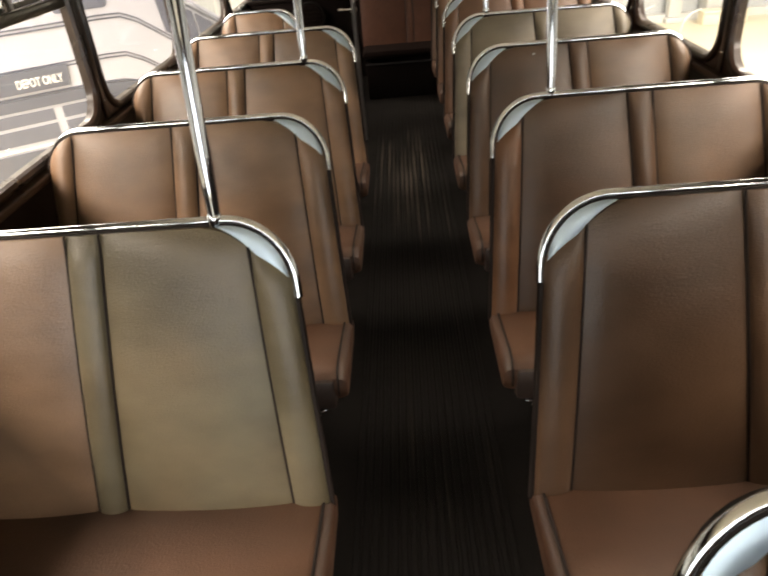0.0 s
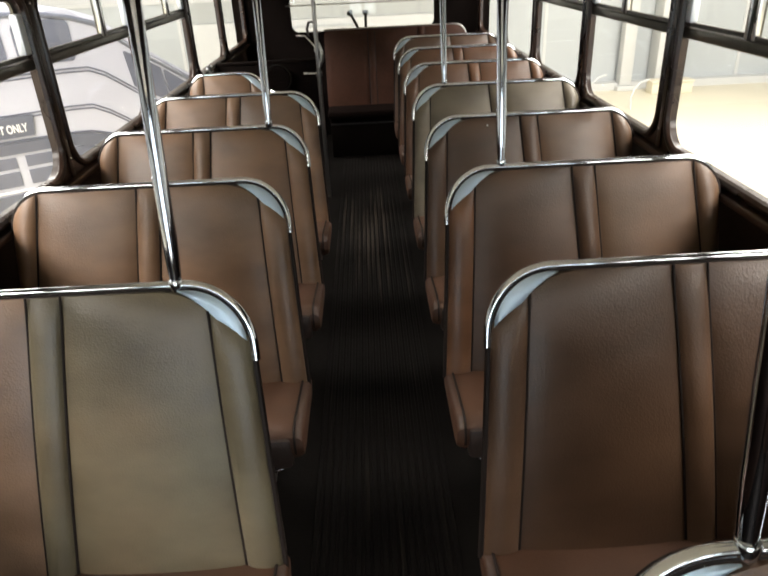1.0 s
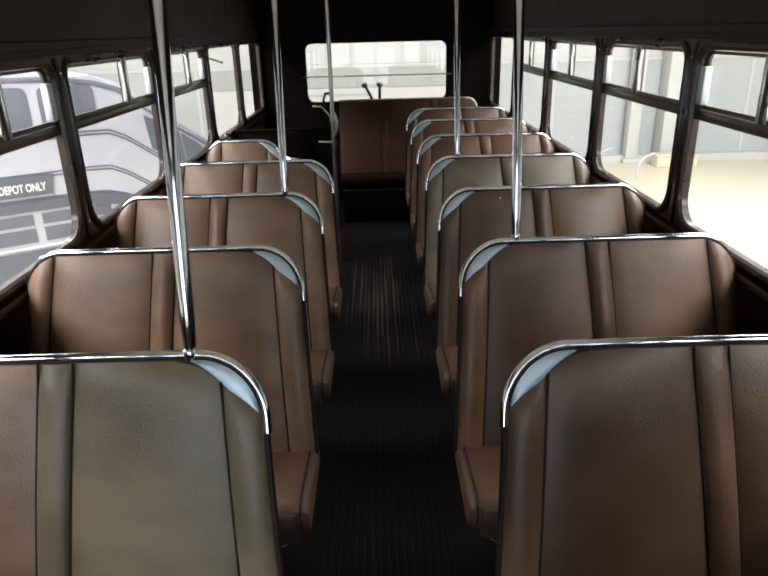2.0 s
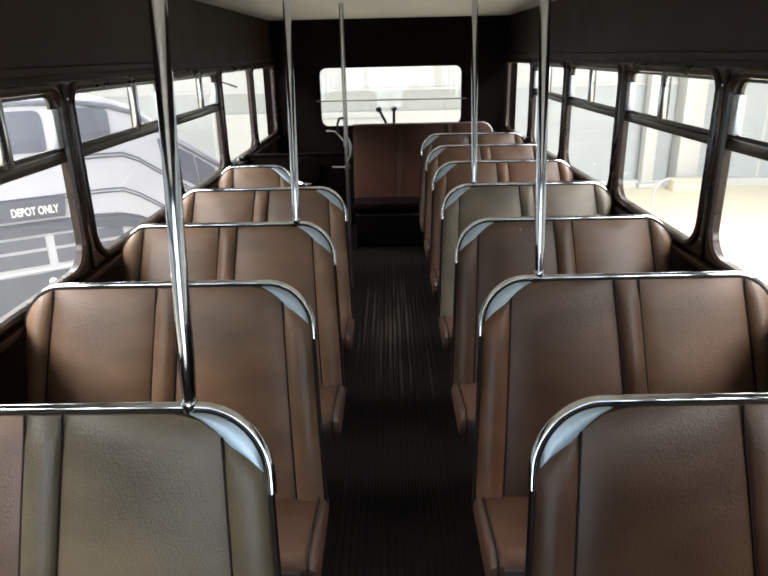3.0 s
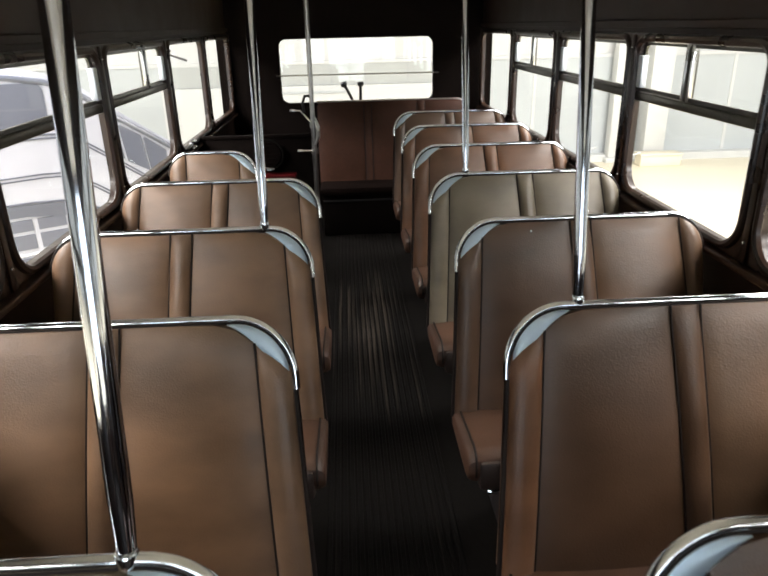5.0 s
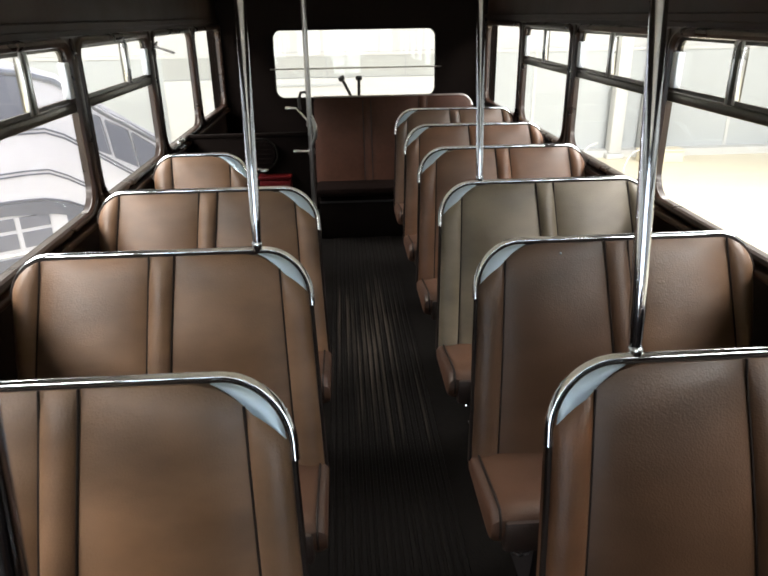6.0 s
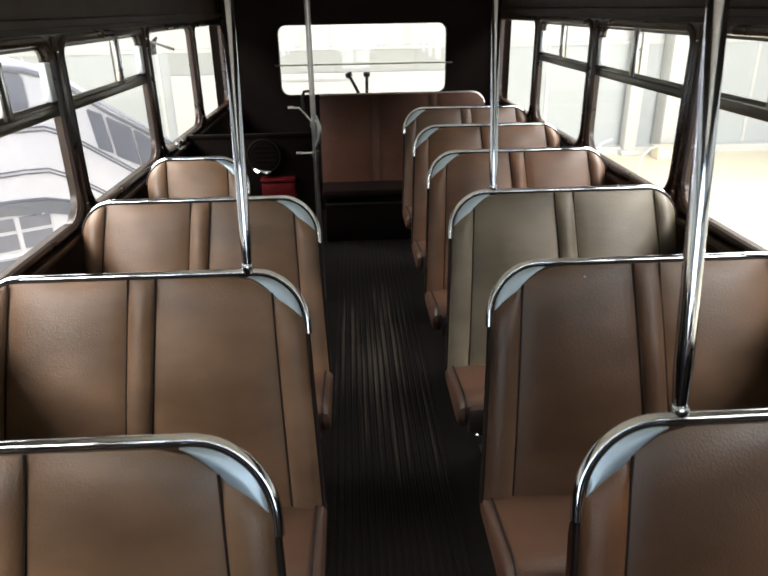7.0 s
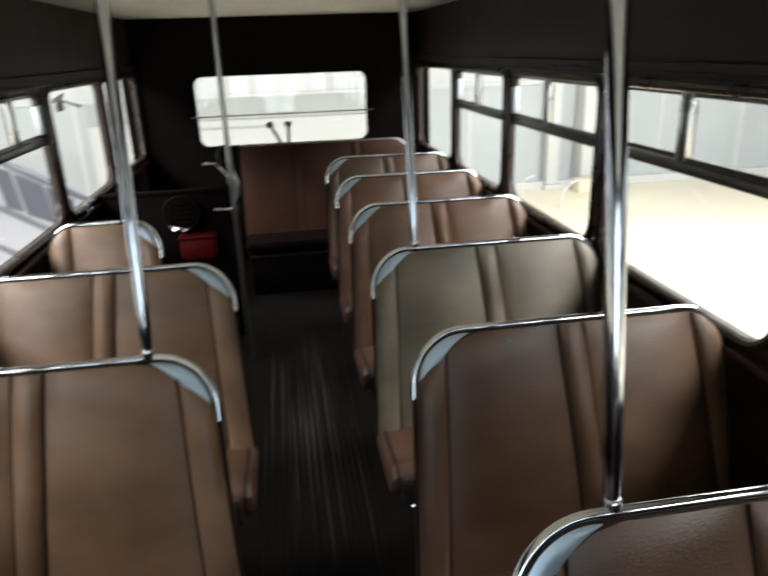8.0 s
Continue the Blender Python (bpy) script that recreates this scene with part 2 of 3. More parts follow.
def tube(bm, pts, r, sides=10, radii=None, flat=1.0):
    """A round bar along a list of points."""
    rings = []
    pts = [Vector(p) for p in pts]
    ref = None
    for i, p in enumerate(pts):
        d = (pts[min(i + 1, len(pts) - 1)] - pts[max(i - 1, 0)]).normalized()
        if ref is None:
            ref = Vector((0, 0, 1)) if abs(d.z) < 0.9 else Vector((1, 0, 0))
        u = (ref - d * ref.dot(d)).normalized()
        ref = u
        w = d.cross(u)
        rr = radii[i] if radii else r
        rings.append([bm.verts.new(p + (u * math.cos(a) + w * math.sin(a) * flat) * rr) for a in (2 * math.pi * k / sides for k in range(sides))])
    for a, b in zip(rings, rings[1:]):
        for k in range(sides):
            bm.faces.new((a[k], a[(k + 1) % sides], b[(k + 1) % sides], b[k]))
    bm.faces.new(rings[0])
    bm.faces.new(rings[-1])
    return bm


def arc(cx, cz, r, a0, a1, n):
    return [(cx + r * math.cos(radians(a0 + (a1 - a0) * k / n)), cz + r * math.sin(radians(a0 + (a1 - a0) * k / n))) for k in range(n + 1)]


def prism(bm, loop, axis, lo, hi):
    """A slab from a closed loop of 2D points, pushed out along an axis."""
    def place(p, h):
        return {"x": (h, p[0], p[1]), "y": (p[0], h, p[1]), "z": (p[0], p[1], h)}[axis]
    a = [bm.verts.new(place(p, lo)) for p in loop]
    b = [bm.verts.new(place(p, hi)) for p in loop]
    bm.faces.new(a)
    bm.faces.new(b[::-1])
    for k in range(len(loop)):
        j = (k + 1) % len(loop)
        bm.faces.new((a[k], a[j], b[j], b[k]))
    return bm


def rounded(u0, u1, v0, v1, r_low, r_high, n=8):
    """A closed loop, a rectangle with round corners, lower and upper radius apart."""
    return (arc(u1 - r_low, v0 + r_low, r_low, -90, 0, n) + arc(u1 - r_high, v1 - r_high, r_high, 0, 90, n)
            + arc(u0 + r_high, v1 - r_high, r_high, 90, 180, n) + arc(u0 + r_low, v0 + r_low, r_low, 180, 270, n))


def ring(bm, inner, outer, axis, lo, hi):
    """A frame between two loops of as many points, pushed out along an axis."""
    def place(p, h):
        return {"x": (h, p[0], p[1]), "y": (p[0], h, p[1])}[axis]
    n = len(inner)
    L = [[bm.verts.new(place(p, h)) for p in loop] for loop, h in ((inner, lo), (outer, lo), (outer, hi), (inner, hi))]
    for q in range(4):
        a, b = L[q], L[(q + 1) % 4]
        for k in range(n):
            j = (k + 1) % n
            bm.faces.new((a[k], a[j], b[j], b[k]))
    return bm


def squared(loop, u0, u1, v0, v1):
    """For each point of a round-cornered loop a point on a rectangle round it, with the corners kept."""
    q = len(loop) // 4
    corners = [(u1, v0), (u1, v1), (u0, v1), (u0, v0)]
    out = []
    for c in range(4):
        seg = loop[c * q:(c + 1) * q]
        for k, (u, v) in enumerate(seg):
            first = k < q // 2
            flat = (c % 2 == 0) == first
            p = (min(max(u, u0), u1), corners[c][1]) if flat else (corners[c][0], min(max(v, v0), v1))
            out.append(corners[c] if k == q // 2 else p)
    return out


# ---- seats ----


W = 1.155
AISLE, OUTER, TOP, LOW = 0.261, 1.105, 1.05, 0.393


def lean(z):
    """How far the backrest lies towards the rear at a height; it leans back as it rises."""
    f = (TOP - z) / (TOP - LOW)
    return -0.25 * (TOP - z) - 0.012 * math.sin(math.pi * min(1, max(0, f)))


def splay(bm):
    """Lets the seams and the window edge of a backrest spread towards the bottom."""
    ks = ((0.2, -0.045), (0.261, -0.045), (0.34, -0.04), (0.64, 0.10), (0.712, 0.095), (1.02, 0.13), (1.105, 0.03), (1.13, 0.03))
    for v in bm.verts:
        x = v.co.x
        k = -0.045 if x <= 0.2 else 0.03
        for (xa, ka), (xb, kb) in zip(ks, ks[1:]):
            if xa <= x <= xb:
                k = ka + (kb - ka) * (x - xa) / (xb - xa)
        v.co.x += k * max(0.0, TOP - v.co.z)
    return bm


def back_outline_top(x, x0, x1, r0, r1, top):
    """The backrest's upper edge at x, with a round corner of r0 at x0 and r1 at x1."""
    if x < x0 + r0:
        return top - r0 + math.sqrt(max(0, r0 * r0 - (x0 + r0 - x) ** 2))
    if x > x1 - r1:
        return top - r1 + math.sqrt(max(0, r1 * r1 - (x - x1 + r1) ** 2))
    return top


def puffed(x0, x1, shape, puff, depth=0.06, nx=8, nz=14, low=LOW):
    """An upholstered upright panel from x0 to x1; shape gives the upper edge at x."""
    bm = bmesh.new()
    front, rear = [], []
    for i in range(nx + 1):
        u = i / nx
        x = x0 + (x1 - x0) * (0.5 - 0.5 * math.cos(math.pi * u))
        top = shape(x)
        cf, cr = [], []
        for k in range(nz + 1):
            w = k / nz
            z = low + (top - low) * (1 - (1 - w) ** 1.35)
            s = math.sin(math.pi * (0.5 - 0.5 * math.cos(math.pi * u))) ** 0.55
            edge = min(1.0, (top - z) / 0.075)
            f = puff * s * (0.15 + 0.85 * math.sqrt(max(0, 1 - (1 - edge) ** 2)))
            cf.append(bm.verts.new((x, lean(z) - depth * 0.5 - f, z)))
            cr.append(bm.verts.new((x, lean(z) + depth * 0.5 - 0.042 * max(0.0, 1 - (top - z) / 0.1) ** 2, z)))
        front.append(cf)
        rear.append(cr)
    for i in range(nx):
        for k in range(nz):
            bm.faces.new((front[i][k], front[i + 1][k], front[i + 1][k + 1], front[i][k + 1]))
            bm.faces.new((rear[i][k], rear[i][k + 1], rear[i + 1][k + 1], rear[i + 1][k]))
        bm.faces.new((front[i][nz], front[i + 1][nz], rear[i + 1][nz], rear[i][nz]))
        bm.faces.new((front[i][0], rear[i][0], rear[i + 1][0], front[i + 1][0]))
    for k in range(nz):
        bm.faces.new((front[0][k], front[0][k + 1], rear[0][k + 1], rear[0][k]))
        bm.faces.new((front[nx][k], rear[nx][k], rear[nx][k + 1], front[nx][k + 1]))
    return bm


def mirror(bm, side, wide=False):
    if wide:
        splay(bm)
    if side < 0:
        bmesh.ops.scale(bm, vec=(-1, 1, 1), verts=bm.verts[:])
    return bm


def seat(side, y, mats, label, x0=AISLE, x1=OUTER, cols=(0.340, 0.640, 0.712, 1.020), group="forward seats", shift=0.0, lift=0.0):
    """A bus seat that faces the front: mats are those of the edge strips, the panels and the middle strip, from the aisle outwards."""
    root = thing("bus_seat", label, "seat", (shift, y, lift), group)
    r0, r1 = 0.125, 0.105
    wide = len(cols) == 4

    def shape(x):
        z = back_outline_top(x, x0, x1, r0, r1, TOP)
        if x < x0 + 0.14:
            z = min(z, TOP - 0.103 + 0.103 * (x - x0) / 0.14)
        return z

    edges = [x0, *cols, x1]
    puffs = [0.018, 0.016, 0.018, 0.016, 0.022] if wide else [0.018, 0.016, 0.018]
    names = ["edge_roll", "back_panel", "middle_roll", "back_panel", "edge_roll"] if wide else ["edge_roll", "back_panel", "edge_roll"]
    for k, nm in enumerate(names):
        part(nm, mirror(puffed(edges[k], edges[k + 1], shape, puffs[k]), side, wide), mats[k], root)
    for c in cols:
        bm = bmesh.new()
        top = shape(c) + 0.003
        tube(bm, [(c, lean(z) - 0.0325 - 0.004 * max(0, 1 - (top - z) / 0.06), z) for z in [LOW + (top - LOW) * i / 24 for i in range(25)]], 0.003, 6)
        part("piping", mirror(bm, side, wide), PIPING, root)
    # the shell behind the upholstery
    bm = bmesh.new()
    prism(bm, [(x0 + 0.022, 0.34), (x1 - 0.022, 0.34)] + arc(x1 - 0.022 - 0.095, TOP - 0.13, 0.095, 0, 90, 8) + arc(x0 + 0.022 + 0.11, TOP - 0.145, 0.11, 90, 180, 8), "y", 0.044, 0.056)
    for v in bm.verts:
        v.co.y += lean(v.co.z) - 0.018
    part("back_shell", mirror(bm, side, wide), BLACK, root)
    # dark welt that edges the backrest under the rail
    ax = x0 - 0.004
    edge = [(ax, z) for z in (LOW, 0.5, 0.65, 0.8)] + arc(x0 + r0, TOP - r0, r0 + 0.003, 180, 90, 10) + [(x0 + r0 + (x1 - r1 - x0 - r0) * i / 6, TOP + 0.002) for i in range(1, 7)] + arc(x1 - r1, TOP - r1, r1 + 0.003, 75, 0, 6)
    bm = bmesh.new()
    tube(bm, [(x, lean(z) - 0.022, z) for x, z in edge], 0.0075, 6)
    part("welt", mirror(bm, side, wide), PIPING, root)
    # grab rail over the top edge and down the aisle edge
    pts = [(x0 - 0.006, z) for z in (0.893, 0.905, 0.915)] + arc(x0 + r0, TOP - r0, r0 + 0.006, 180, 90, 14) + [(x0 + r0 + (x1 - r1 - x0 - r0) * i / 8, TOP + 0.006) for i in range(1, 8)]
    pts += arc(x1 - r1, TOP - r1, r1 + 0.006, 90, 35, 6)
    bm = bmesh.new()
    thin = [0.0094] * (len(pts) - 6) + [0.0092, 0.0086, 0.0076, 0.0064, 0.005, 0.0034]
    tube(bm, [(x, lean(z) - 0.02, z + 0.002) for x, z in pts], 0.0094, 12, radii=thin)
    part("grab_rail", mirror(bm, side, wide), CHROME, root, "bright chrome grab rail")
    # crescent plate in the aisle corner, bent forward at its lower edge
    n = 14
    outer = arc(x0 + r0, TOP - r0, r0 + 0.001, 172, 84, n)
    inner = []
    for i in range(n + 1):
        f = i / n
        bow = -0.001 * math.sin(math.pi * f) + 0.003 * math.sin(2 * math.pi * f)
        inner.append((outer[0][0] + (outer[-1][0] - outer[0][0]) * f + bow, outer[0][1] + (outer[-1][1] - outer[0][1]) * f - bow))
    bm = bmesh.new()
    m = 5
    grid = []
    for (ox, oz), (ix, iz) in zip(outer, inner):
        row = []
        for k in range(m + 1):
            f = k / m
            x, z = ox + (ix - ox) * f, oz + (iz - oz) * f
            row.append(bm.verts.new((x, lean(z) - 0.031 - 0.003 * f - 0.002 * math.sin(math.pi * f), z)))
        grid.append(row)
    for a, b in zip(grid, grid[1:]):
        for k in range(m):
            bm.faces.new((a[k], a[k + 1], b[k + 1], b[k]))
    bmesh.ops.solidify(bm, geom=bm.faces[:], thickness=0.003)
    part("corner_plate", mirror(bm, side), PLATE, root, "pale satin metal corner plate")
    # cushion, with a roll along the aisle side
    prof = [(-0.17, 0.335), (-0.155, 0.41), (-0.20, 0.418), (-0.28, 0.428), (-0.38, 0.442), (-0.445, 0.45), (-0.478, 0.447), (-0.498, 0.43), (-0.504, 0.40), (-0.50, 0.37), (-0.485, 0.345), (-0.44, 0.332)]
    c0, c1 = x0 - (0.02 if side < 0 else 0.014), x1 + (0.04 if wide else 0.0)
    stations = [(c0 - 0.02, 0.35), (c0 - 0.019, 0.6), (c0 - 0.011, 0.84), (c0 + 0.004, 0.97), (c0 + 0.05, 1.0), ((c0 + c1) / 2 - 0.1, 1.05), ((c0 + c1) / 2 + 0.1, 1.05), (c1 - 0.04, 1.0), (c1 - 0.01, 0.9), (c1, 0.6)]
    bm = bmesh.new()
    cols3 = []
    for x, s in stations:
        cols3.append([bm.verts.new((x, -0.33 + (py + 0.33) * (0.93 + 0.07 * min(1, s)), 0.375 + (pz - 0.375) * s)) for py, pz in prof])
    for a, b in zip(cols3, cols3[1:]):
        for k in range(len(prof)):
            j = (k + 1) % len(prof)
            bm.faces.new((a[k], a[j], b[j], b[k]))
    bm.faces.new(cols3[0])
    bm.faces.new(cols3[-1][::-1])
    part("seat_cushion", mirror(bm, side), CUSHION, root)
    bm = bmesh.new()
    tube(bm, [(c0 + 0.005, py, pz + 0.001) for py, pz in prof[1:10]], 0.004, 6)
    part("piping", mirror(bm, side), PIPING, root)
    part("front_band", mirror(boxbm(c0 + 0.014, c1 - 0.02, -0.512, -0.47, 0.322, 0.428, bevel=0.016), side), BAND, root, "dark scuffed front band")
    # frame, leg and fittings
    part("seat_frame", mirror(boxbm(x0 + 0.03, x1 - 0.02, -0.46, -0.14, 0.29, 0.334, bevel=0.006), side), BLACK, root)
    bm = bmesh.new()
    prism(bm, [(-0.42, 0.29), (-0.16, 0.29), (-0.20, 0.02), (-0.14, -lift), (-0.44, -lift), (-0.38, 0.02)], "x", x0 + 0.12, x0 + 0.15)
    part("leg", mirror(bm, side), BLACK, root)
    bm = bmesh.new()
    tube(bm, [(x0 + 0.03, -0.498, 0.318), (x0 + 0.05, -0.505, 0.314), (x0 + 0.075, -0.50, 0.318)], 0.007, 8)
    part("bolt", mirror(bm, side), CHROME, root, "small chrome fitting")
    part("wall_bracket", mirror(boxbm(x1 - 0.02, W - 0.002, -0.42, -0.18, 0.28, 0.33, bevel=0.004), side), BLACK, root)
    return root


# russet bench vinyl; the shade at the rear is put into both colours
BENCH = material("shaded_russet_vinyl", (0.044, 0.0165, 0.009), 0.5, 0, 5, 0.4, 0.3, 260, spec=0.18)
BENCH_SEAT_SHADED = material("shaded_bench_vinyl", (0.005, 0.0028, 0.0022), 0.85, 0, 6, 0.3, 0.3, 200, spec=0.03)
B, D, M, O, R = LEATHER, LEATHER_DARK, LEATHER_MID, OLIVE, LEATHER_RED
ROW = 0.74
Y1 = 1.34 + 0.012
brown = "brown vinyl double bus seat with black piping and chrome rail"
for n, mats, label in ((1, (O, O, O, B, B), "olive and brown vinyl double seat with chrome grab rail"),
                       (2, (B, B, B, B, B), brown), (3, (B, B, B, B, B), brown), (4, (B, B, B, B, B), brown)):
    seat(-1, Y1 + ROW * (n - 1), mats, label, shift=0.006 if n > 2 else 0.0, lift=0.013 if n < 2 else 0.005 if n < 3 else 0.0)
seat(-1, Y1 + ROW * 4, (B, B, B), "narrow single brown vinyl seat beside the stepwell", 0.615, 1.075, (0.70, 0.985))
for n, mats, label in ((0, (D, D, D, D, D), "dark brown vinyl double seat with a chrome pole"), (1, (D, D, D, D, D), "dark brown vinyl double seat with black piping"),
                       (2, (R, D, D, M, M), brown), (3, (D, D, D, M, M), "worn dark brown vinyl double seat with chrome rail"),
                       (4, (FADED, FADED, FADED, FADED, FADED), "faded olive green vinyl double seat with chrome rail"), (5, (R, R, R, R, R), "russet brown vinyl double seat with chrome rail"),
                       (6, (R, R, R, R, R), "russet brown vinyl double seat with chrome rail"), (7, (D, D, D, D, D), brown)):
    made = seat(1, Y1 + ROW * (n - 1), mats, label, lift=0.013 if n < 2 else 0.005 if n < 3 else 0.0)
    if n == 3:
        bm = bmesh.new()
        bmesh.ops.create_uvsphere(bm, u_segments=8, v_segments=5, radius=0.0035, matrix=Matrix.Translation((0.503, lean(1.026) - 0.047, 1.026)))
        part("stud", bm, LATCH, made, "tiny pale stud")


# rear bench across the back
def rear_bench(y, x0, x1):
    root = thing("rear_bench", "long russet vinyl bench seat across the rear, shade in its colour", "bench seat", (0, y, 0))
    edges = [x0, 0.042, 0.106, 0.50, 0.567, x1]

    def shape(x):
        return back_outline_top(x, x0, x1, 0.03, 0.1, 1.073)
    for k, nm in enumerate(["back_panel", "middle_roll", "back_panel", "middle_roll", "back_panel"]):
        part(nm, puffed(edges[k], edges[k + 1], shape, 0.014 if k % 2 else 0.012, low=0.42), BENCH, root)
    for c in edges[1:-1]:
        bm = bmesh.new()
        tube(bm, [(c, lean(z) - 0.033, z) for z in [0.42 + 0.63 * i / 12 for i in range(13)]], 0.0045, 6)
        part("piping", bm, PIPING, root)
    bm = bmesh.new()
    tube(bm, [(x0, lean(1.073) - 0.01, 1.076), (x1 - 0.1, lean(1.073) - 0.01, 1.076)] + [(x, lean(z) - 0.01, z) for x, z in arc(x1 - 0.1, 0.976, 0.1, 80, 10, 6)], 0.009, 8)
    part("grab_rail", bm, STEEL, root)
    # cushion and plinth near black, with the bench's shade in their colour
    part("seat_cushion", boxbm(x0, x1, -0.46, -0.03, 0.36, 0.43, bevel=0.03), BENCH_SEAT_SHADED, root)
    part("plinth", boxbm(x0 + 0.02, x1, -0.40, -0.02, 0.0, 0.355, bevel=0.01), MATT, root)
    part("kick_strip", boxbm(x0 + 0.02, x1, -0.412, -0.402, 0.30, 0.315), BLACK, root)


rear_bench(6.5, -0.355, 0.945)


# ---- stanchions ----
CEILING = 2.02


def stanchion(x, y, foot, lx, ly, r=0.0155):
    root = thing("stanchion_pole", "polished chrome grab pole standing on a seat rail", "pole", (x, y, foot), "grab poles")
    h = CEILING - foot
    bm = bmesh.new()
    zs = [0.0, 0.02, 0.05, 0.09, 0.14, 0.5 * h, h - 0.02, h]
    tube(bm, [(lx * z / h, ly * z / h, z) for z in zs], r, 16, radii=[r * 0.8, r * 0.8, r * 0.9, r, r, r, r, r])
    part("tube", bm, POLE, root)
    bm = bmesh.new()
    tube(bm, [(0, 0, -0.006), (0, 0, 0.004), (0, 0, 0.016), (0, 0, 0.02)], 0.0155, 14, radii=[0.0135, 0.0155, 0.0155, 0.0135])
    part("clamp", bm, CHROME, root)
    bm = bmesh.new()
    tube(bm, [(lx, ly, h - 0.02), (lx, ly, h)], 0.032, 16)
    part("ceiling_flange", bm, CHROME, root)


for px, py in ((-0.402, 1.335), (-0.394, 2.81), (0.424, 2.08), (0.414, 3.56), (0.41, 0.595)):
    stanchion(px, py, 1.064, 0.0, 0.15)

# ---- shell of the bus ----
FRONT, REAR = -2.6, 7.0
SILL, RAIL, HEAD = 0.988, 1.378, 1.60


def structure(name, bm, mat, label, category="wall"):
    return tagged(part(name, bm, mat, smooth=False), label, category, kind="structure")


floor = structure("floor", boxbm(-1.25, 1.25, FRONT, REAR + 0.1, -0.06, 0.0), RUBBER, "black rubber bus floor with paler streaks along the aisle", "floor")
structure("ceiling", boxbm(-1.25, 1.25, FRONT, REAR + 0.1, CEILING, CEILING + 0.05), CEIL, "cream painted bus ceiling", "ceiling")

RIGHT_POSTS = (-1.52, -0.5, 0.54, 1.565, 2.585, 3.61, 4.68, 5.75, 6.95)
LEFT_POSTS = (-1.7, -0.63, 0.45, 1.52, 2.595, 3.68, 4.77, 5.85, 6.985)
POST = 0.055


def side_wall(side, posts, name, tall):
    bm = bmesh.new()
    a, b = side * W, side * (W + 0.07)
    box(bm, a, b, FRONT, REAR, 0.0, SILL - 0.035)
    box(bm, a, b, FRONT, REAR, HEAD + 0.03, CEILING)
    structure(name, bm, WALLPAINT, "dark brown painted side wall below the windows")
    bm = bmesh.new()
    box(bm, side * (W - 0.042), side * (W - 0.001), FRONT, REAR, SILL - 0.062, SILL - 0.038, bevel=0.007)
    structure("trim_sill_" + ("right" if side > 0 else "left"), bm, TRIM, "brown sill moulding under the bus windows", "trim")
    bm = bmesh.new()
    box(bm, side * (W - 0.02), side * (W - 0.001), FRONT, REAR, HEAD + 0.05, HEAD + 0.08, bevel=0.004)
    structure("trim_head_" + ("right" if side > 0 else "left"), bm, WALLPAINT, "dark moulding over the bus windows", "trim")
    for k, (y0, y1) in enumerate(zip(posts, posts[1:])):
        window("window_%s_%d" % ("right" if side > 0 else "left", k + 1), side, y0, y1, k in tall)


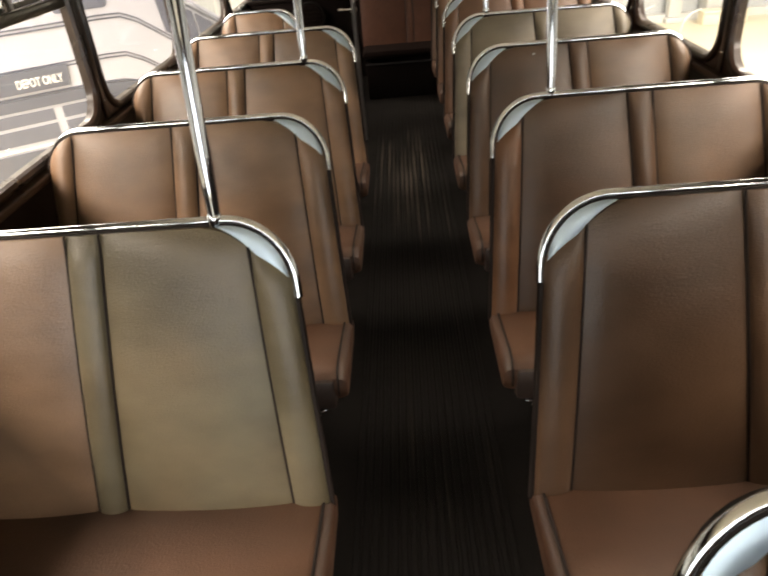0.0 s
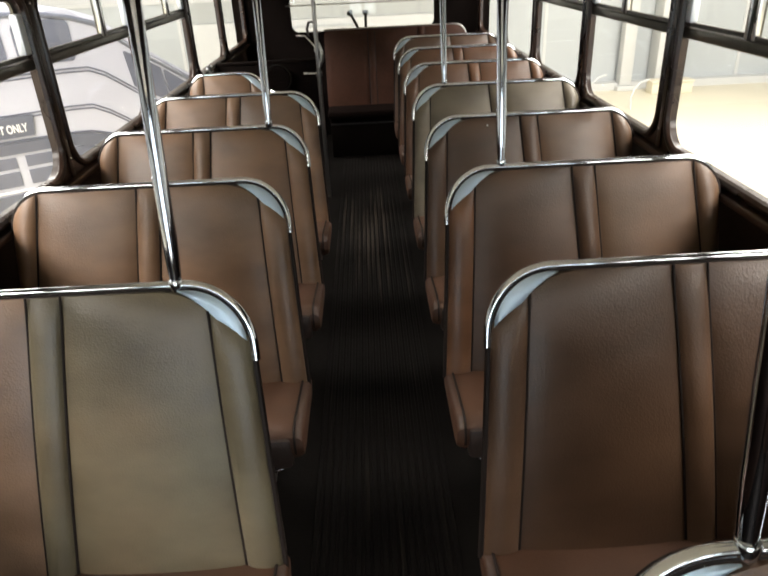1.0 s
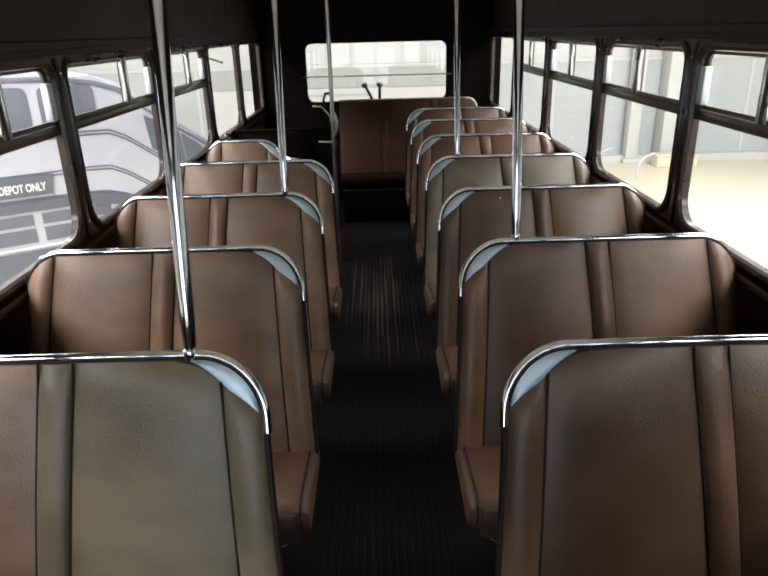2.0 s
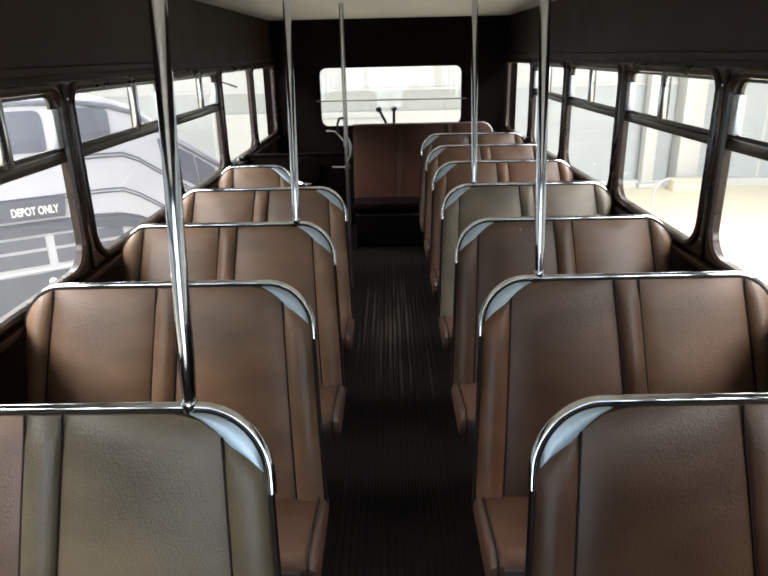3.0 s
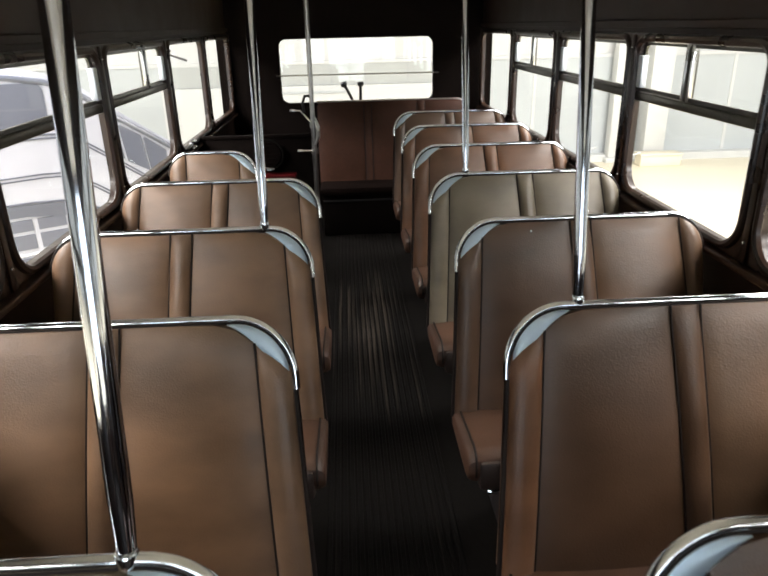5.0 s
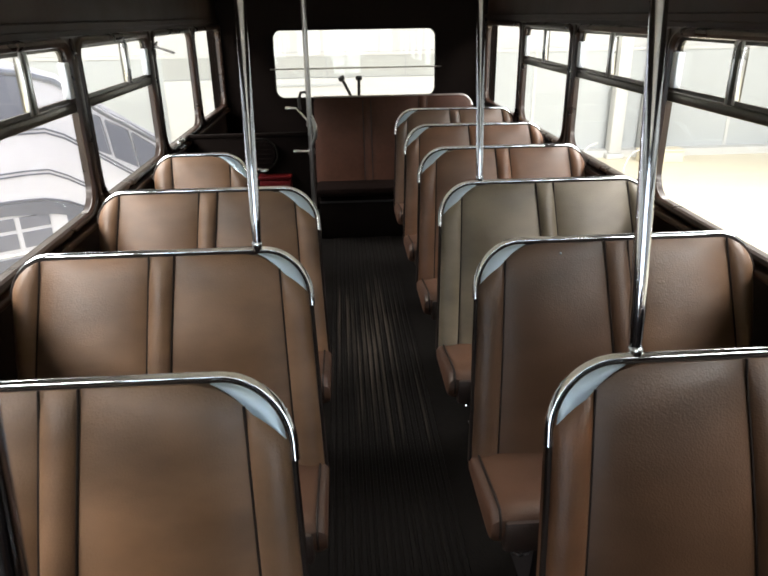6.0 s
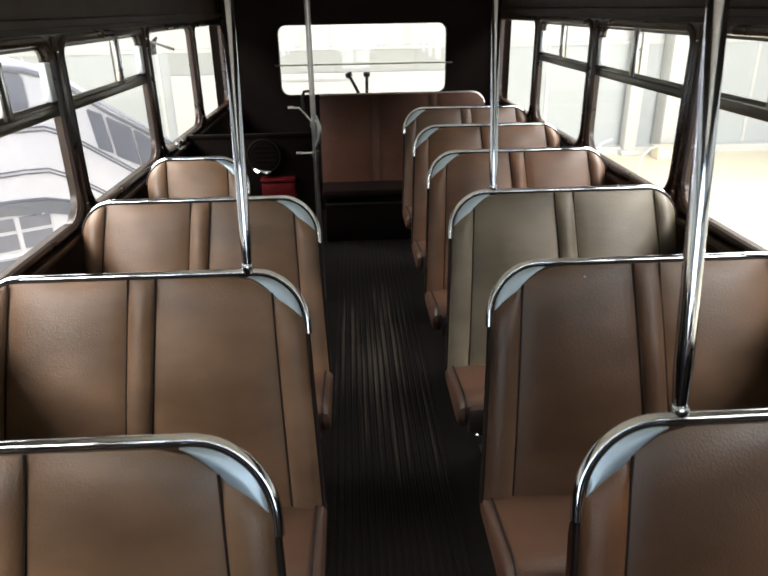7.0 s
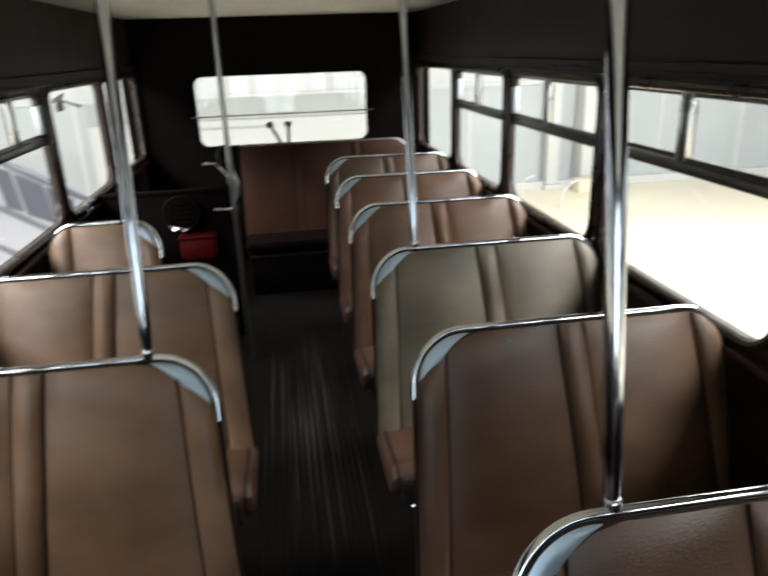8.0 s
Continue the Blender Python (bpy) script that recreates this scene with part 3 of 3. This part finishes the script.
def window(name, side, y0, y1, plain):
    root = thing(name, "bus side window with dark brown rounded frame" if plain else "bus window with fixed lower pane and sliding vent", "window", kind="structure")
    v0, v1 = SILL - 0.035, HEAD + 0.03
    inner = rounded(y0 + POST, y1 - POST, SILL, HEAD, 0.10, 0.055)
    a, b = side * (W - 0.012), side * (W + 0.014)
    bm = ring(bmesh.new(), inner, squared(inner, y0, y1, v0, v1), "x", a, b)
    part("window_frame", bm, PAINT, root)
    # rounded bead round the opening, and the ridge of the post
    bm = bmesh.new()
    bead = rounded(y0 + POST - 0.015, y1 - POST + 0.015, SILL - 0.015, HEAD + 0.012, 0.115, 0.067)
    tube(bm, [(side * (W - 0.012), u, v) for u, v in bead + bead[:1]], 0.0165, 8)
    part("moulding", bm, PAINT, root, "broad rounded glossy moulding")
    part("post_cover", boxbm(side * (W - 0.021), side * (W - 0.0135), y1 - 0.016, y1 + 0.016, v0, v1 - 0.005, bevel=0.003), PAINT, root)
    for zs in (v0 + 0.07, v1 - 0.06):
        bm = bmesh.new()
        bmesh.ops.create_uvsphere(bm, u_segments=8, v_segments=5, radius=0.006, matrix=Matrix.Translation((side * (W - 0.022), y1, zs)))
        part("screw", bm, CHROME, root)
    g = side * (W + 0.003)
    if plain:
        loop = rounded(y0 + POST - 0.01, y1 - POST + 0.01, SILL - 0.01, HEAD + 0.01, 0.10, 0.055)
        p = part("pane", prism(bmesh.new(), loop, "x", g, g + side * 0.005), GLASS, root, smooth=False)
        p.visible_shadow = False
        return
    low = rounded(y0 + POST - 0.01, y1 - POST + 0.01, SILL - 0.01, RAIL, 0.10, 0.01)
    p = part("pane", prism(bmesh.new(), low, "x", g, g + side * 0.005), GLASS, root, smooth=False)
    p.visible_shadow = False
    part("middle_rail", boxbm(side * (W - 0.010), side * (W + 0.016), y0 + POST - 0.004, y1 - POST + 0.004, RAIL - 0.018, RAIL + 0.018, bevel=0.006), SASH, root, "olive grey metal window rail")
    ym = y0 + (y1 - y0) * (0.53 if side > 0 else 0.62)
    for ya, yb, dx in ((y0 + POST, ym + 0.02, -0.007), (ym - 0.02, y1 - POST, 0.007)):
        gx = side * (W + dx)
        sash = bmesh.new()
        lo = rounded(ya + 0.018, yb - 0.018, RAIL + 0.034, HEAD - 0.016, 0.012, 0.03, 4)
        ring(sash, lo, rounded(ya, yb, RAIL + 0.019, HEAD + 0.004, 0.012, 0.05, 4), "x", gx, gx + side * 0.010)
        s = part("vent_sash", sash, SASH, root, "thin dark metal sliding vent sash")
        p = part("pane", prism(bmesh.new(), lo, "x", gx + side * 0.004, gx + side * 0.008), GLASS, s, smooth=False)
        p.visible_shadow = False
    for ys in (ym - 0.03, ym + 0.012):
        part("meeting_stile", boxbm(side * (W - 0.012), side * (W + 0.006), ys, ys + 0.014, RAIL + 0.02, HEAD - 0.004, bevel=0.003), ALU, root, "bright aluminium meeting stile")
    part("vent_latch", boxbm(side * (W - 0.016), side * (W + 0.012), y1 - POST - 0.05, y1 - POST - 0.006, RAIL + 0.035, RAIL + 0.165, bevel=0.005), LATCH, root, "pale vent latch")


side_wall(1, RIGHT_POSTS, "wall_right", (7,))
side_wall(-1, LEFT_POSTS, "wall_left", (6, 7))

# rear wall and its window
RX0, RX1, RZ0, RZ1 = -0.70, 0.71, 1.015, 1.575
bm = bmesh.new()
inner = rounded(RX0, RX1, RZ0, RZ1, 0.07, 0.07)
ring(bm, inner, squared(inner, RX0 - 0.08, RX1 + 0.08, RZ0 - 0.08, RZ1 + 0.08), "y", REAR, REAR + 0.08)
box(bm, -1.25, RX0 - 0.08, REAR, REAR + 0.08, 0, CEILING)
box(bm, RX1 + 0.08, 1.25, REAR, REAR + 0.08, 0, CEILING)
box(bm, RX0 - 0.08, RX1 + 0.08, REAR, REAR + 0.08, 0, RZ0 - 0.08)
box(bm, RX0 - 0.08, RX1 + 0.08, REAR, REAR + 0.08, RZ1 + 0.08, CEILING)
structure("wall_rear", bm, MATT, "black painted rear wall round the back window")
root = thing("window_rear", "wide rear window with rounded corners and a guard rod", "window", kind="structure")
p = part("pane", prism(bmesh.new(), rounded(RX0 - 0.01, RX1 + 0.01, RZ0 - 0.01, RZ1 + 0.01, 0.07, 0.07), "y", REAR + 0.04, REAR + 0.045), GLASS, root, smooth=False)
p.visible_shadow = False
bm = bmesh.new()
tube(bm, [(x, REAR - 0.03, 1.265) for x in (-0.735, 0.0, 0.755)], 0.006, 8)
part("guard_rod", bm, STEEL, root)
# front wall with its windscreen
bm = bmesh.new()
inner = rounded(-1.06, 1.06, 0.46, 1.86, 0.12, 0.12)
ring(bm, inner, squared(inner, -1.12, 1.12, 0.40, 1.92), "y", FRONT - 0.08, FRONT)
box(bm, -1.25, -1.12, FRONT - 0.08, FRONT, 0, CEILING)
box(bm, 1.12, 1.25, FRONT - 0.08, FRONT, 0, CEILING)
box(bm, -1.12, 1.12, FRONT - 0.08, FRONT, 0, 0.40)
box(bm, -1.12, 1.12, FRONT - 0.08, FRONT, 1.92, CEILING)
structure("wall_front", bm, PAINT, "dark brown front wall round the windscreen")
root = thing("window_front", "wide windscreen at the front of the bus", "window", kind="structure")
p = part("pane", prism(bmesh.new(), rounded(-1.07, 1.07, 0.45, 1.87, 0.12, 0.12), "y", FRONT - 0.045, FRONT - 0.04), GLASS, root, smooth=False)
p.visible_shadow = False
part("centre_bar", boxbm(-0.02, 0.02, FRONT - 0.06, FRONT - 0.012, 0.45, 1.87, bevel=0.005), PAINT, root)

# ---- stepwell corner at the rear ----
cab = thing("stepwell_partition", "black painted partition panel before the rear stepwell", "partition", (-0.76, 5.36, 0))
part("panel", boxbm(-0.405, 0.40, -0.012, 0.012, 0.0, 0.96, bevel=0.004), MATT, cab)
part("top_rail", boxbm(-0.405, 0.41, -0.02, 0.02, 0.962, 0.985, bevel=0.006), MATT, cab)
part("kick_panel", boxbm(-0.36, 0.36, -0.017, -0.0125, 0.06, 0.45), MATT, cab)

dial = thing("round_heater", "round black heater with a bright lower lip", "heater", (-0.66, 5.346, 0.86))
dial.scale = (1.22, 1.0, 1.22)
bm = bmesh.new()
tube(bm, [(0, 0, 0), (0, -0.05, 0), (0, -0.075, 0)], 0.08, 24, radii=[0.075, 0.08, 0.07])
part("casing", bm, MATT, dial)
bm = bmesh.new()
tube(bm, [(0.082 * math.cos(a), -0.066, 0.082 * math.sin(a)) for a in (2 * math.pi * k / 28 for k in range(29))], 0.006, 8)
part("rim", bm, RUBBER, dial, "dull black rim")
for k in range(5):
    part("vane", boxbm(-0.05, 0.05, -0.082, -0.077, -0.05 + 0.024 * k, -0.044 + 0.024 * k), MATT, dial)
bm = bmesh.new()
tube(bm, [(-0.062, -0.085, -0.058), (-0.035, -0.095, -0.075), (0.0, -0.098, -0.083), (0.03, -0.09, -0.08)], 0.012, 8, radii=[0.006, 0.014, 0.013, 0.006])
part("handle", bm, CHROME, dial)

redbox = thing("red_box", "small red painted metal box on the cabinet", "box", (-0.585, 5.344, 0.60))
part("body", boxbm(-0.105, 0.105, -0.09, 0.0, -0.03, 0.095, bevel=0.02), RED, redbox)
part("lid", boxbm(-0.11, 0.11, -0.095, 0.0, 0.097, 0.122, bevel=0.012), RED, redbox)
part("bracket", boxbm(-0.06, 0.06, -0.05, -0.002, -0.045, -0.032), BLACK, redbox)

catch = thing("sill_catch", "small chrome catch on the window sill", "catch", (-1.135, 5.12, SILL - 0.04))
part("plate", boxbm(-0.03, 0.03, -0.05, 0.05, 0.0, 0.012, bevel=0.004), CHROME, catch)
bm = bmesh.new()
tube(bm, [(0, -0.03, 0.01), (0.0, -0.02, 0.04), (0.005, 0.02, 0.05), (0.01, 0.05, 0.035)], 0.009, 8)
part("lever", bm, CHROME, catch)

bm = bmesh.new()
tube(bm, [(-0.0, 0, 0), (-0.16, 0.05, 0.05), (-0.22, 0.2, 0.02), (-0.2, 0.36, 0.06), (-0.26, 0.5, 0.0)], 0.008, 8)
arm = thing("mirror_arm", "dark bent mirror arm outside the rear door", "mirror", (-1.245, 5.75, 1.47))
part("arm", bm, BLACK, arm)
part("mirror_head", boxbm(-0.29, -0.265, 0.46, 0.57, -0.06, 0.02, bevel=0.01), BLACK, arm)

fare = thing("stepwell_pole", "tall steel pole with levers beside the stepwell", "pole", (-0.325, 5.0, 0))
bm = bmesh.new()
tube(bm, [(0, 0, 0.0), (0, 0, 1.0), (0, 0, CEILING)], 0.015, 14)
part("tube", bm, STEEL, fare)
bm = bmesh.new()
tube(bm, [(0.012, -0.012, 1.14), (0.03, -0.02, 1.08), (0.03, -0.02, 1.02), (0.008, -0.02, 0.97)], 0.011, 8, radii=[0.008, 0.013, 0.013, 0.007])
part("lever", bm, ALU, fare)
for z0, x1, y1, z1 in ((0.925, -0.095, -0.02, 0.93), (1.09, -0.13, 0.02, 1.18)):
    bm = bmesh.new()
    tube(bm, [(0, 0, z0), (x1 * 0.6, y1, z1), (x1, y1, z1)], 0.0085, 8)
    br = part("bracket", bm, CHROME, fare)
    bm = bmesh.new()
    tube(bm, [(x1 - 0.012, y1, z1), (x1 + 0.02, y1, z1)], 0.013, 10)
    part("knob", bm, CHROME, br)
    bm = bmesh.new()
    tube(bm, [(0, 0, z0 - 0.015), (0, 0, z0 + 0.015)], 0.021, 12)
    part("collar", bm, STEEL, fare)
bm = bmesh.new()
tube(bm, [(-0.055, 0.02, 1.17), (-0.06, 0.02, 1.23), (-0.045, 0.02, 1.27), (-0.015, 0.0, 1.275), (0.0, 0.0, 1.25)], 0.009, 8)
part("hand_loop", bm, BLACK, fare)

for dx, tilt in ((0.03, 0.004), (-0.005, -0.11)):
    pr = thing("rope_retriever", "black rod with a round knob behind the rear window", "rod", (dx, REAR + 0.13, 0.93), "rods behind the rear window")
    bm = bmesh.new()
    tube(bm, [(0, 0, 0), (tilt * 0.5, 0, 0.12), (tilt, 0, 0.225)], 0.014, 8)
    part("rod", bm, BLACK, pr)
    bm = bmesh.new()
    tube(bm, [(tilt * 0.98, 0, 0.214), (tilt * 1.02, 0, 0.222), (tilt * 1.1, 0, 0.248), (tilt * 1.13, 0, 0.255)], 0.03, 14, radii=[0.02, 0.03, 0.03, 0.022])
    part("knob", bm, BLACK, pr)
ledge = structure("trim_rear_ledge", boxbm(-0.7, 0.8, REAR + 0.081, REAR + 0.18, 0.90, 0.93), BLACK, "black ledge outside the rear window", "trim")

# ---- hall outside ----
GROUND = -1.0
structure("ground", boxbm(-40, 40, -40, 60, GROUND - 0.1, GROUND), HALL_FLOOR, "pale yellowish polished hall floor", "floor")
structure("wall_hall_right", boxbm(15, 15.3, -25, 14, GROUND, 7), HALL_WALL, "pale grey hall wall")
structure("wall_hall_left", boxbm(-16, -15.7, -25, 14, GROUND, 7), HALL_WALL, "pale grey hall wall")
structure("wall_hall_front", boxbm(-16, 15.3, -25.3, -25, GROUND, 7), HALL_WALL, "pale grey hall wall before the bus")
HY = 13.9
bm = box(bmesh.new(), -15.7, 15, HY, HY + 0.3, GROUND, 1.0)
structure("wall_hall_rear", bm, HALL_WALL, "pale grey panelled hall wall behind the bus")
structure("wall_hall_rear_upper", boxbm(-15.7, 15, HY + 0.05, HY + 0.3, 1.0, 7), HALL_WHITE, "white upper hall wall behind the bus")
structure("trim_hall_rail", boxbm(-15.7, 15, HY - 0.03, HY + 0.04, 1.0, 1.06), HALL_WHITE, "white rail along the hall wall", "trim")
structure("baseboard", boxbm(-15.7, 15, HY - 0.25, HY - 0.002, GROUND, GROUND + 0.14), HALL_WHITE, "white kerb along the hall wall", "baseboard")
for x in (-6.0, -3.6, 3.6, 7.6, 9.4, 11.2):
    structure("trim_panel_joint", boxbm(x - 0.03, x + 0.03, HY - 0.02, HY - 0.001, GROUND + 0.14, 0.99), HALL_WHITE, "thin upright panel strip on the hall wall", "trim")
structure("trim_hall_band", boxbm(-3.4, 1.9, HY - 0.02, HY - 0.001, 0.615, 0.995), HALL_GREY, "grey band on the hall wall", "trim")
structure("trim_hall_dado", boxbm(-3.4, 1.9, HY - 0.06, HY - 0.021, GROUND + 0.145, 0.61, bevel=0.01), HALL_WHITE, "white boarded lower part of the hall wall", "trim")
for x in (-1.55, -0.38, 0.06, 1.1):
    structure("trim_panel_seam", boxbm(x - 0.012, x + 0.012, HY - 0.028, HY - 0.021, 0.62, 0.99), SEAM, "thin grey seam between wall panels", "trim")
structure("trim_panel_ledge", boxbm(-2.4, -0.12, HY - 0.09, HY - 0.0605, 0.47, 0.50), HALL_WALL, "narrow grey ledge on the hall wall", "trim")
for x, w in ((5.2, 0.24), (5.95, 0.42)):
    col = thing("hall_column", "square white column against the hall wall", "column", (x, HY - 0.25, GROUND), "hall columns")
    part("shaft", boxbm(-w / 2, w / 2, -w / 2, w / 2, 0.10, 6.5, bevel=0.02), HALL_WHITE, col)
    part("base", boxbm(-w / 2 - 0.05, w / 2 + 0.05, -w / 2 - 0.05, w / 2 + 0.05, 0.0, 0.099, bevel=0.015), HALL_WHITE, col)
chest = thing("low_chest", "low pale yellow chest on the hall floor", "chest", (5.95, 13.2, GROUND))
part("body", boxbm(-0.40, 0.40, -0.15, 0.15, 0.0, 0.20, bevel=0.015), HALL_FLOOR, chest)
part("lid", boxbm(-0.42, 0.42, -0.17, 0.17, 0.202, 0.245, bevel=0.012), HALL_FLOOR, chest)
for x, y in ((4.7, 11.86), (4.15, 12.5)):
    bm = bmesh.new()
    tube(bm, [(0, 0, 0), (-0.02, 0, 0.2), (0.03, 0, 0.36), (0.14, 0.03, 0.46), (0.3, 0.06, 0.5)], 0.016, 8)
    tagged(part("curved_hose", bm, HALL_WHITE), "white curved hose standing on the hall floor", "hose", "white hoses").location = (x, y, GROUND)


# old coach that stands beside the bus
def coach():
    root = thing("parked_coach", "old white and grey streamlined coach with sign board", "bus", (-3.68, 6.974, -0.46))
    root.scale = (0.8, 0.8, 0.8)
    root.rotation_euler = (0, 0, math.atan2(0.557, 0.83))
    g = 1.0
    roofline = [(-4.2, 1.30), (0.0, 1.33), (0.6, 1.31), (1.0, 1.22), (1.35, 1.10), (1.8, 0.72), (2.1, 0.50), (2.5, 0.22), (3.2, -0.32), (3.5, -1.675)]
    bm = bmesh.new()
    prism(bm, [(-4.2, -0.675)] + [(a, b + g) for a, b in roofline], "y", 0.0, 2.3)
    es = [e for e in bm.edges if all(abs(v.co.y) < 1e-5 for v in e.verts) and any(v.co.z > -0.66 for v in e.verts)]
    bmesh.ops.bevel(bm, geom=es, offset=0.10, segments=4, affect="EDGES")
    part("body", bm, COACH_WHITE, root)

    def strip(name, pts, r, mat, y=-0.004):
        bm = bmesh.new()
        tube(bm, [(a, y, b + g) for a, b in pts], r, 8)
        part(name, bm, mat, root)
    strip("roof_gutter", [(-4, 1.18), (0, 1.21), (0.6, 1.19), (1.0, 1.12), (1.3, 1.02), (1.8, 0.62), (2.1, 0.42), (2.5, 0.14), (3.0, -0.25)], 0.035, COACH_GREY)
    for z in (0.50, 0.455):
        strip("moulding", [(-4, z - 0.03), (0.4, z), (0.8, z + 0.01), (1.1, z), (1.3, z - 0.09), (1.53, z - 0.26), (2.0, z - 0.62), (2.5, z - 0.98)], 0.011, COACH_GREY)
    for z in (0.02, -0.025):
        strip("moulding", [(-4, z), (0.4, z + 0.01), (0.8, z + 0.015), (1.05, z), (1.25, z - 0.1), (1.45, z - 0.24), (2.0, z - 0.66)], 0.010, COACH_GREY)
    strip("moulding", [(-4, -0.30), (0.6, -0.30), (0.95, -0.325), (1.2, -0.4), (1.47, -0.55), (1.9, -0.85)], 0.014, COACH_GREY)

    def panel(name, loop, mat, lo=-0.02, hi=0.012, label=""):
        return part(name, prism(bmesh.new(), [(a, b + g) for a, b in loop], "y", lo, hi), mat, root, label, smooth=False)
    panel("skirt", [(-4, -0.46), (-4, -0.32), (0.6, -0.32), (0.95, -0.345), (1.2, -0.42), (1.45, -0.56), (1.5, -0.66), (1.0, -0.52), (0.5, -0.46)], COACH_GREY)
    panel("lower_panel", [(-4, -1.6), (-4, -0.99), (0.6, -0.99), (1.0, -1.02), (1.5, -1.2), (1.9, -1.6)], COACH_GREY)
    strip("moulding", [(-4, -0.95), (0.6, -0.95), (1.0, -0.98), (1.5, -1.15)], 0.012, SIGN_WHITE)
    bm = bmesh.new()
    tube(bm, [(-0.05, 0.0, -1.12 + g), (-0.05, -0.05, -1.12 + g), (-0.05, -0.07, -1.12 + g)], 0.05, 16, radii=[0.05, 0.05, 0.035])
    part("side_lamp", bm, SIGN_WHITE, root, "small round white lamp")
    for a0, a1 in ((-2.6, -1.75), (-1.65, -0.85), (-0.75, 0.18), (0.30, 0.98)):
        panel("window", [(x, z) for x, z in rounded(a0, a1, 0.60, 1.12, 0.06, 0.1, 4)], COACH_GLASS, -0.012, 0.01, "dark upper window")
    for a0, a1 in ((-1.9, -1.05), (-0.97, -0.05), (0.06, 0.56), (0.62, 0.95), (1.15, 1.36)):
        for z0, z1 in ((-0.645, -0.50), (-0.88, -0.69)):
            panel("window", [(a0, z0 - 0.07 * (a0 > 1)), (a1, z0 - 0.1 * (a0 > 1)), (a1, z1 - 0.14 * (a0 > 1)), (a0, z1 - 0.05 * (a0 > 1))], COACH_GLASS, -0.012, 0.01, "grey lower window")
    for q in (((1.80, 0.53), (2.05, 0.37), (2.11, -0.10), (1.86, 0.06)), ((2.10, 0.34), (2.36, 0.14), (2.38, -0.24), (2.15, -0.13)), ((1.60, 0.64), (1.74, 0.57), (1.80, 0.10), (1.66, 0.18))):
        panel("window", q, COACH_GLASS, -0.012, 0.01, "slanting rear side window")
        strip("window_bar", list(q) + [q[0]], 0.013, COACH_GREY)
    sign = panel("sign_board", [(-0.95, -0.25), (0.245, -0.25), (0.285, 0.01), (-0.95, 0.01)], COACH_GREY, -0.03, 0.012, "dark sign board with white lettering")
    cu = bpy.data.curves.new("lettering", "FONT")
    cu.body, cu.size, cu.align_x, cu.align_y, cu.extrude, cu.offset = "DEPOT ONLY", 0.155, "LEFT", "BOTTOM_BASELINE", 0.004, 0.004
    tmp = bpy.data.objects.new("lettering", cu)
    scene.collection.objects.link(tmp)
    me = bpy.data.meshes.new_from_object(tmp.evaluated_get(bpy.context.evaluated_depsgraph_get()))
    bpy.data.objects.remove(tmp)
    me.materials.append(SIGN_WHITE)
    xs = [v.co.x for v in me.vertices]
    k = 0.56 / (max(xs) - min(xs))
    for v in me.vertices:
        v.co = Vector((-0.375 + (v.co.x - min(xs)) * k, -0.036 - v.co.z * 0.5, -0.187 + g + v.co.y * 0.95))
    new("lettering", me).parent = sign


coach()

# ---- ribs of the floor ----
bm = bmesh.new()
prism(bm, [(-0.009, 0.0), (-0.007, 0.004), (0.007, 0.004), (0.009, 0.0)], "y", 0.0, 7.2)
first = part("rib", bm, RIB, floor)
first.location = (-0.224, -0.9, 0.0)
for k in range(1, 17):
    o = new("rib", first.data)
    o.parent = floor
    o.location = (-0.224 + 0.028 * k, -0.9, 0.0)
